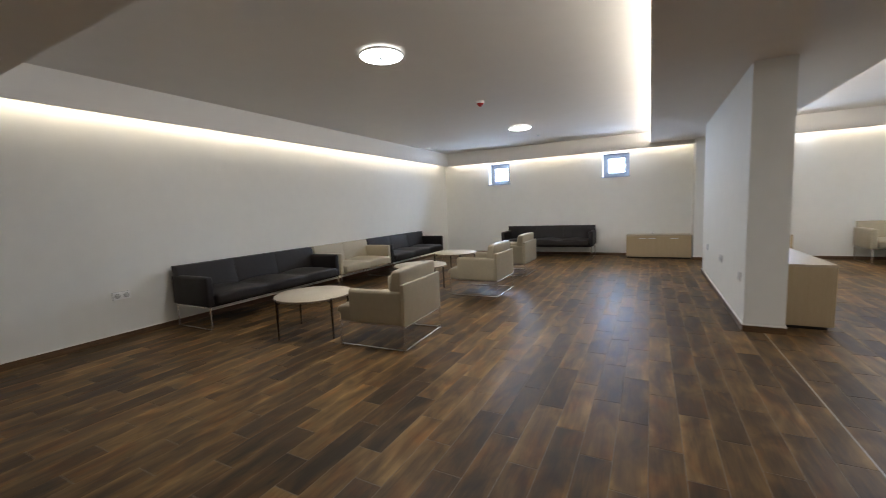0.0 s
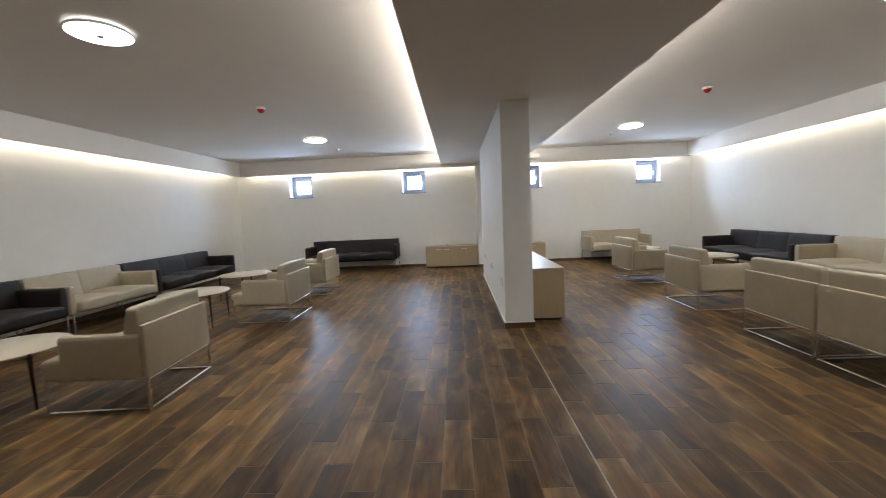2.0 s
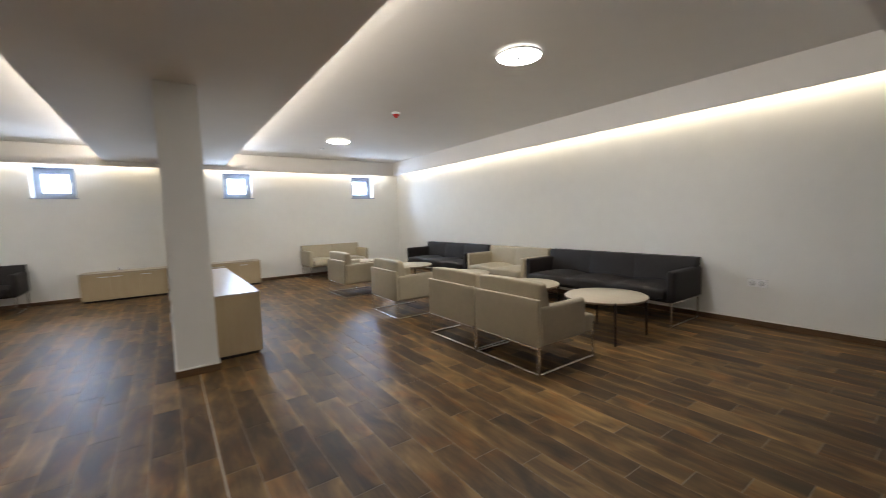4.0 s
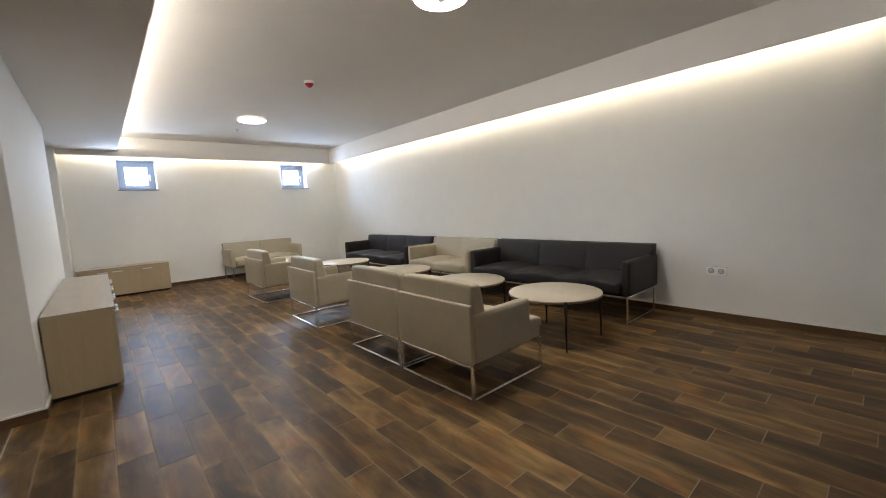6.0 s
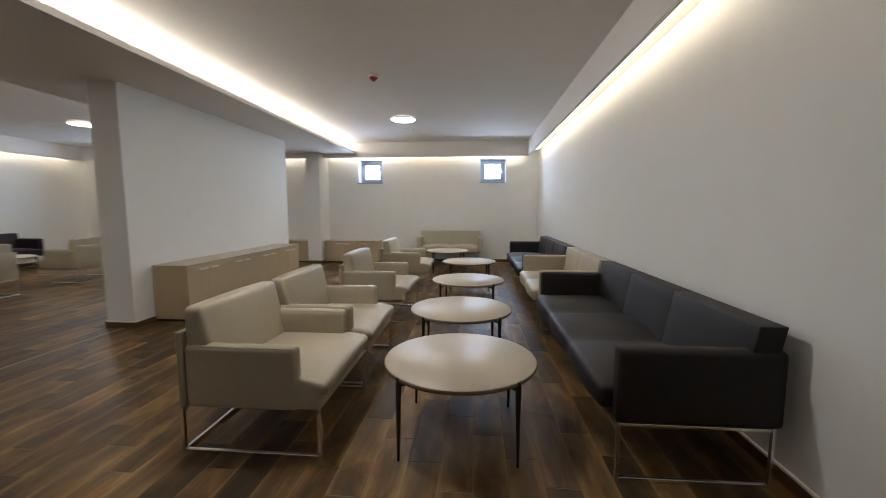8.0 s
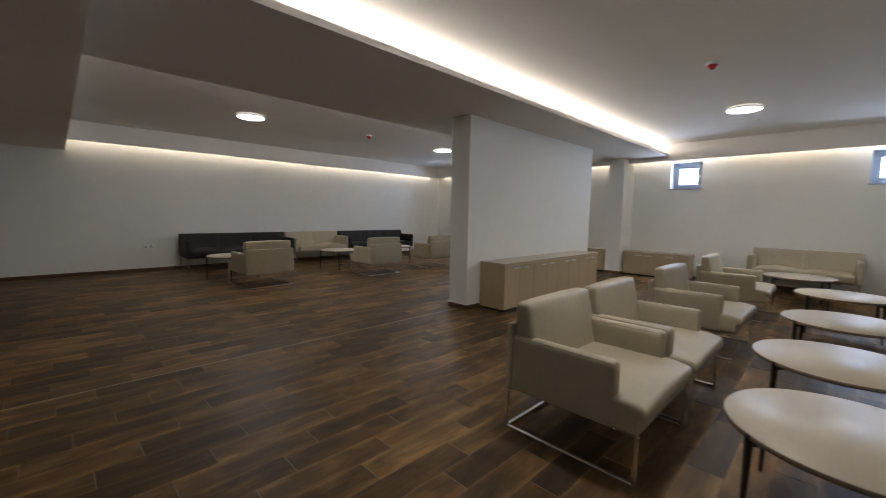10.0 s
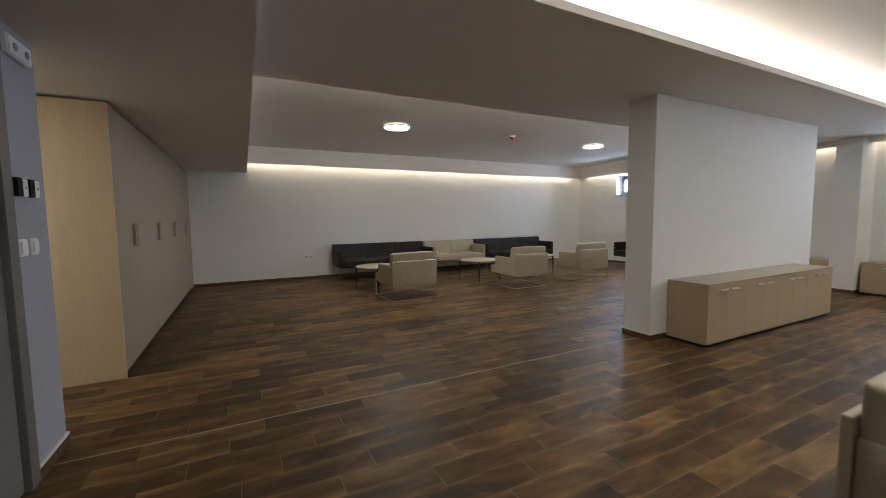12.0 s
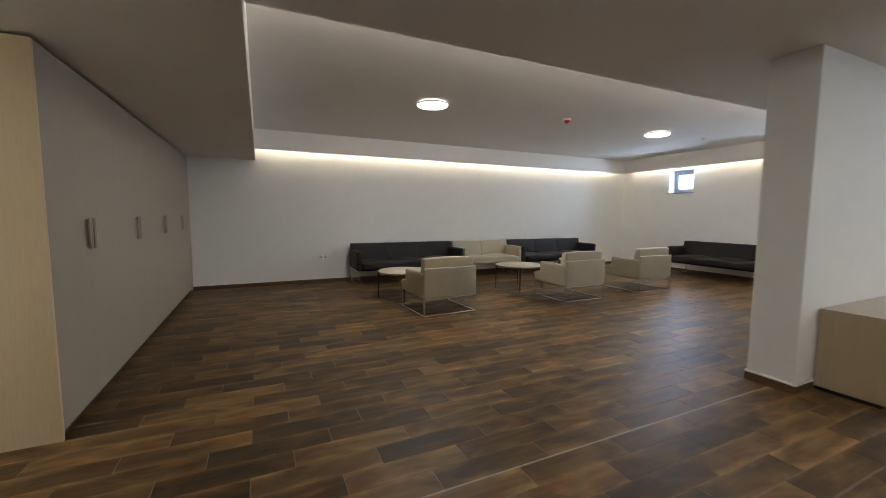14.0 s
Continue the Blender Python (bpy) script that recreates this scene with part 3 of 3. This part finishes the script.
BLACK_SOFA, PALE_SOFA = "charcoal leatherette three-seat sofa on chrome frame against the wall", "cream leatherette two-seat sofa on chrome frame against the wall"
L3, L2 = 2.05, 1.34
s3 = sofa(pose(5.715, 4.495, 0, 0, 0, 180), L3, 3, DARK, BLACKSTEEL, BLACK_SOFA, "dark sofas")
s2 = sofa(pose(5.715, 5.865, 0, 0, 0, 180), L2, 2, CREAM, CHROME, PALE_SOFA, "cream sofas")
copy_thing(s3, pose(5.715, 7.945, 0, 0, 0, 180))
copy_thing(s3, pose(-4.85, 2.45, 0))
copy_thing(s2, pose(-4.85, 4.515, 0))
copy_thing(s3, pose(-4.85, 5.875, 0))
copy_thing(s3, pose(-3.105, 9.52, 0, 0, 0, -90))
copy_thing(s2, pose(3.21, 9.52, 0, 0, 0, -90))

table = coffee_table(pose(4.362, 2.795, 0))
for x, y, rz in ((4.325, 3.83, 3), (4.355, 5.09, -2), (4.34, 6.62, 2), (3.91, 8.10, 8), (-3.08, 2.91, 25), (-3.00, 4.94, 12), (-3.17, 6.47, -6)):
    copy_thing(table, pose(x, y, 0, 0, 0, rz))


# ---- cabinets ----
def handle_bar(parent, x0, x1, y, z):
    part("handle", boxes((x0, x1, y - 0.026, y - 0.014, z - 0.008, z + 0.008), (x0 + 0.006, x0 + 0.016, y - 0.017, y, z - 0.005, z + 0.005), (x1 - 0.016, x1 - 0.006, y - 0.017, y, z - 0.005, z + 0.005), bevel=0.002), ALU, parent, "satin metal bar handle")


def low_cabinet(m, width, depth, height, doors, label):
    """Front at y = 0 facing -y, from x = 0 to width. doors: (x0, x1, side on which the handle sits)."""
    c = thing("low_cabinet", m, label, "cabinet", "low cabinets")
    part("plinth", boxes((0.02, width - 0.02, 0.04, depth, 0, 0.03)), SHADOW, c, "recessed dark plinth")
    part("body", boxes((0, width, 0.019, depth, 0.03, height - 0.022), bevel=0.001), LAMINATE, c)
    part("top", boxes((-0.004, width + 0.004, -0.003, depth, height - 0.022, height), bevel=0.0015), LAMINATE_TOP, c)
    for x0, x1, side in doors:
        d = part("door", boxes((x0 + 0.0008, x1 - 0.0008, 0, 0.018, 0.034, height - 0.026), bevel=0.001), LAMINATE, c)
        hx = (x1 - 0.155, x1 - 0.025) if side > 0 else (x0 + 0.025, x0 + 0.155)
        handle_bar(d, *hx, 0.0, height - 0.065)
    return c


W4 = 2.54 / 8
long_doors = [(k * W4, (k + 1) * W4, 1 if k % 2 == 0 else -1) for k in range(8)]
low_cabinet(pose(1.478, 4.57, 0, 0, 0, 90), 2.54, 0.383, 0.595, long_doors, "long low pale oak cabinet with eight doors beside the pier")
three = [(0.0, 0.395, 1), (0.395, 0.79, -1), (0.79, 1.185, -1)]
low_cabinet(pose(-0.42, 9.15, 0), 1.185, 0.405, 0.485, three, "low pale oak three-door cabinet under a window")
low_cabinet(pose(1.125, 9.15, 0), 1.185, 0.405, 0.485, three, "low pale oak three-door cabinet under a window")

ward = thing("wardrobe", pose(XA + 0.003, -0.036, 0), "wall-length greige built-in wardrobe with a yellow oak end panel", "wardrobe")
WL, WD, WH = -0.268 - XA, 0.60, 2.112
part("plinth", boxes((0.0, WL - 0.03, -WD, -0.03, 0, 0.05)), SHADOW, ward, "dark recessed plinth")
part("carcass", boxes((0.0, WL - 0.02, -WD, -0.021, 0.05, WH)), TAUPE, ward)
part("end_panel", boxes((WL - 0.019, WL, -WD, 0.0, 0.0, WH), bevel=0.001), OAK, ward, "yellow oak laminate end panel")
part("filler", boxes((0.0, WL - 0.02 - 4.4, -0.02, -0.002, 0.05, WH)), TAUPE, ward)
for k in range(8):
    x1 = WL - 0.0195 - k * 0.55
    d = part("door", boxes((x1 - 0.5499, x1 - 0.0001, -0.0195, 0.0, 0.052, WH - 0.002), bevel=0.0003), TAUPE, ward)
    hx = x1 - 0.55 + 0.036 if k % 2 == 0 else x1 - 0.036
    part("handle", boxes((hx - 0.023, hx - 0.004, 0.012, 0.022, 1.01, 1.21), (hx + 0.004, hx + 0.023, 0.012, 0.022, 1.01, 1.21), (hx - 0.018, hx + 0.018, 0, 0.014, 1.02, 1.032), (hx - 0.018, hx + 0.018, 0, 0.014, 1.188, 1.20), bevel=0.002), NICKEL, d, "long satin metal bar handle")


# ---- fittings ----
def ceiling_lamp(x, y, z=CEIL, opal=DISCGLOW):
    c = thing("ceiling_lamp", pose(x, y, z), "round flush white ceiling lamp, switched on", "ceiling lamp", "round ceiling lamps")
    part("base", lathe([(0, 0), (0.120, 0), (0.120, -0.018), (0, -0.018)], 48), PLASTIC, c)
    part("halo_ring", lathe([(0.135, -0.0172), (0.172, -0.0172), (0.172, -0.0188), (0.135, -0.0188)], 48), HALO, c, "added glowing ring that makes the halo on the ceiling")
    part("rim", lathe([(0.0, -0.019), (0.184, -0.020), (0.190, -0.024), (0.190, -0.036), (0.187, -0.039), (0.180, -0.039), (0.179, -0.027), (0, -0.026)], 48), RIM, c, "pale grey rim")
    part("diffuser", lathe([(0, -0.027), (0.178, -0.0275), (0.178, -0.039), (0.172, -0.0425), (0.12, -0.045), (0, -0.046)], 48), opal, c, "glowing opal diffuser")
    part("knob", lathe([(0.028, -0.044), (0.028, -0.053), (0.021, -0.058), (0, -0.059)], 20), GREYPL, c, "small grey centre knob")


for x, y in ((-2.06, 2.92), (-2.02, 6.91), (3.33, 2.94), (3.29, 7.05)):
    ceiling_lamp(x, y)
ceiling_lamp(0.28, -1.35, SOFFIT + 0.002, HALLGLOW)


def fire_alarm(x, y):
    c = thing("fire_detector", pose(x, y, CEIL), "small white ceiling fire detector with a red cone", "fire detector", "ceiling detectors")
    part("base", lathe([(0, 0), (0.052, 0), (0.054, -0.010), (0.048, -0.026), (0.040, -0.028), (0, -0.028)], 28), PLASTIC, c)
    part("cone", lathe([(0.046, -0.026), (0.044, -0.032), (0.018, -0.062), (0, -0.066)], 28), RED, c, "red translucent cone")


for x, y in ((-1.97, 4.955), (3.33, 5.10)):
    fire_alarm(x, y)


def sensor(x, y):
    c = thing("smoke_sensor", pose(x, y, CEIL), "tiny round white ceiling sensor", "smoke sensor", "ceiling detectors")
    part("base", lathe([(0, 0), (0.035, 0), (0.036, -0.010), (0, -0.012)], 24), PLASTIC, c)
    part("cap", lathe([(0.024, -0.011), (0.022, -0.024), (0.012, -0.030), (0, -0.031)], 24), PLASTIC, c)


for x, y in ((-1.98, 8.05), (3.31, 7.96)):
    sensor(x, y)


FITTING = mat("bright_white_plastic", (0.95, 0.95, 0.945), 0.25)
# the wells aren't sunk: shade of groove and recess is put into these greys
RECESS = mat("shaded_socket_recess", (0.58, 0.58, 0.57), 0.45)
WELL = mat("shaded_white_plastic", (0.26, 0.26, 0.255), 0.45)


def socket(m, gangs, label):
    """On a wall; local x along it, z up, y out of it."""
    c = thing("wall_socket", m, label, "socket", "wall sockets")
    w = 0.08 * gangs
    # grey rim wider than the plate: its shadow outline, done in colour
    part("shadow_rim", boxes((-w / 2 - 0.001, w / 2 + 0.001, 0, 0.004, -0.041, 0.041)), GREYPL, c, "grey rim standing in for the shadow line round the plate")
    part("plate", boxes((-w / 2, w / 2, 0.004, 0.014, -0.04, 0.04), bevel=0.003), FITTING, c)
    for k in range(gangs):
        stand = Matrix.Translation((-w / 2 + 0.04 + 0.08 * k, 0.0135, 0)) @ Matrix.Rotation(radians(-90), 4, "X")
        for nm, profile, material, label in (
                ("ring", [(0.0205, 0), (0.0205, 0.0012), (0.0250, 0.0012), (0.0250, 0)], WELL, "shaded groove round the socket well"),
                ("well", [(0.0204, 0), (0.0204, 0.0009), (0, 0.0009)], RECESS, "")):
            bm = lathe(profile, 24)
            bmesh.ops.transform(bm, matrix=stand, verts=bm.verts[:])
            well = part(nm, bm, material, c, label)
        for side in (-0.0095, 0.0095):
            bm = lathe([(0.0034, 0), (0.0034, 0.0016), (0, 0.0016)], 12, (side, 0, 0))
            bmesh.ops.transform(bm, matrix=stand, verts=bm.verts[:])
            part("pin_hole", bm, WELL, well)


socket(pose(XA, 1.99, 0.46, 0, 0, -90), 2, "white double wall socket low on the wall")
socket(pose(XB, 1.955, 0.45, 0, 0, 90), 2, "white double wall socket low on the wall")
socket(pose(PX0, 5.67, 0.49, 0, 0, 90), 2, "white double wall socket on the pier")
socket(pose(PX0, 4.55, 0.47, 0, 0, 90), 1, "white single wall socket on the pier")
socket(pose(PX0, 6.93, 0.49, 0, 0, 90), 1, "white single wall socket on the pier")
socket(pose(0.07, YB, 0.49, 0, 0, 180), 1, "white single wall socket behind a low cabinet")
socket(pose(-3.34, YB, 0.47, 0, 0, 180), 1, "white single wall socket beside a dark sofa")


def controller(x):
    c = thing("thermostat", pose(x, YF, 1.39), "white wall controller with a black side panel", "thermostat", "wall controllers")
    part("housing", boxes((-0.05, 0.05, 0, 0.022, -0.042, 0.042), bevel=0.003), PLASTIC, c)
    part("panel", boxes((0.004, 0.0512, 0.003, 0.0235, -0.0425, 0.0425), bevel=0.0008), BLACK, c, "glossy black panel")
    part("button", boxes((-0.032, -0.02, 0.0215, 0.0245, -0.006, 0.006), bevel=0.001), GREYPL, c, "small grey button")


def light_switch(x):
    c = thing("light_switch", pose(x, YF, 1.11), "white square rocker light switch", "light switch", "light switches")
    part("plate", boxes((-0.04, 0.04, 0, 0.010, -0.04, 0.04), bevel=0.003), PLASTIC, c)
    bm = boxes((-0.027, 0.027, 0.0095, 0.016, -0.027, 0.027), bevel=0.0015)
    part("rocker", bm, PLASTIC, c)


controller(0.895)
controller(1.012)
light_switch(0.915)
light_switch(1.025)
em = thing("emergency_lamp", pose(0.93, YF, 2.03), "white emergency lamp box with two dark spots under the soffit", "emergency lamp")
part("housing", boxes((-0.11, 0.11, 0, 0.028, -0.045, 0.045), bevel=0.006), PLASTIC, em)
for x in (-0.055, 0.055):
    bm = lathe([(0.018, 0.0), (0.018, 0.006), (0.010, 0.009), (0, 0.009)], 20)
    bmesh.ops.transform(bm, matrix=Matrix.Translation((x, 0.027, 0)) @ Matrix.Rotation(radians(-90), 4, "X"), verts=bm.verts[:])
    part("spot", bm, GREYPL, em, "dark round spot lens")

for span in ((XA, XA + 0.112, YS + 0.05, FYB - 0.05, 2.3985, 2.404), (XB - 0.112, XB, YS + 0.05, FYB - 0.05, 2.3985, 2.404), (FXA, PX0 - 0.01, YB - 0.112, YB, 2.3985, 2.404), (PX1 + 0.01, FXB, YB - 0.112, YB, 2.3985, 2.404)):
    structure("trim", boxes(span), ALU, "hidden metal ledge that carries the strip of light", "trim")
for nm, span in (("led_strip", (XA + 0.09, XA + 0.11, YS + 0.06, FYB - 0.06, 2.392, 2.398)), ("led_strip", (XB - 0.11, XB - 0.09, YS + 0.06, FYB - 0.06, 2.392, 2.398)),
                 ("led_strip", (BL + 0.27, BL + 0.28, YS + 0.06, FYB - 0.06, BEAM + 0.030, BEAM + 0.034)), ("led_strip", (BR - 0.28, BR - 0.27, YS + 0.06, FYB - 0.06, BEAM + 0.030, BEAM + 0.034))):
    tagged(part(nm, boxes(span), LEDGLOW), "thin glowing strip of warm light hidden in a ceiling cove", "led strip", "cove strips")


# ---- floor tiles, 15 x 60 cm in thirds ----
TW, TL, X0 = TILE_W, 0.602, JOINT_X
JOINT = 0.0028


def tile_ring(x0, x1, y0, y1):
    c, j = 0.0016, JOINT / 2
    x0, x1, y0, y1 = x0 + 0.6 * j, x1 - 0.6 * j, y0 + j, y1 - j
    lo = [(x0, y0, -0.006), (x1, y0, -0.006), (x1, y1, -0.006), (x0, y1, -0.006)]
    mid = [(x0, y0, -c), (x1, y0, -c), (x1, y1, -c), (x0, y1, -c)]
    top = [(x0 + c, y0 + c, 0), (x1 - c, y0 + c, 0), (x1 - c, y1 - c, 0), (x0 + c, y1 - c, 0)]
    return lo + mid + top


TILE_FACES = [(8, 9, 10, 11)] + [(a, (a + 1) % 4, 4 + (a + 1) % 4, 4 + a) for a in range(4)] + [(4 + a, 4 + (a + 1) % 4, 8 + (a + 1) % 4, 8 + a) for a in range(4)]
floor_ob = bpy.data.objects["floor"]
one = bpy.data.meshes.new("tile")
one.from_pydata(tile_ring(-TW / 2, TW / 2, -TL / 2, TL / 2), [], TILE_FACES)
one.materials.append(TILE)
rest_v, rest_f, near = [], [], 0
rows = range(math.floor((XA - X0) / TW), math.ceil((XB - X0) / TW))
for n in rows:
    xa, xb = max(X0 + n * TW, XA), min(X0 + (n + 1) * TW, XB)
    shift = (0.29 - (0.1806 if n >= 0 else 0.2006) * n) % TL
    y = shift - TL * math.ceil((shift - YE) / TL)
    while y < YB:
        ya, yb = max(y, YE), min(y + TL, YB)
        whole = xb - xa > TW - 0.001 and yb - ya > TL - 0.001
        if xb - xa > 0.02 and yb - ya > 0.02:
            if whole and near < 300 and 0.2 < xa < 4.2 and 0.25 < ya < 1.95:
                ob = new("tile", one)
                ob.location = ((xa + xb) / 2, (ya + yb) / 2, 0)
                ob.parent = floor_ob
                near += 1
            else:
                base = len(rest_v)
                rest_v += tile_ring(xa, xb, ya, yb)
                rest_f += [tuple(base + i for i in f) for f in TILE_FACES]
        y += TL
me = bpy.data.meshes.new("tiles")
me.from_pydata(rest_v, [], rest_f)
me.materials.append(TILE)
tiles = new("tiles", me)
tiles.parent = floor_ob
tagged(tiles, "brown wood-look floor tiles", kind="stuff")
part("joint", boxes((JOINT_X - 0.004, JOINT_X + 0.004, YE, PY0 - 0.01, -0.003, 0.0006), (JOINT_X - 0.004, JOINT_X + 0.004, PY1 + 0.01, 9.04, -0.003, 0.0006)), JOINTM, floor_ob, "straight pale expansion joint")
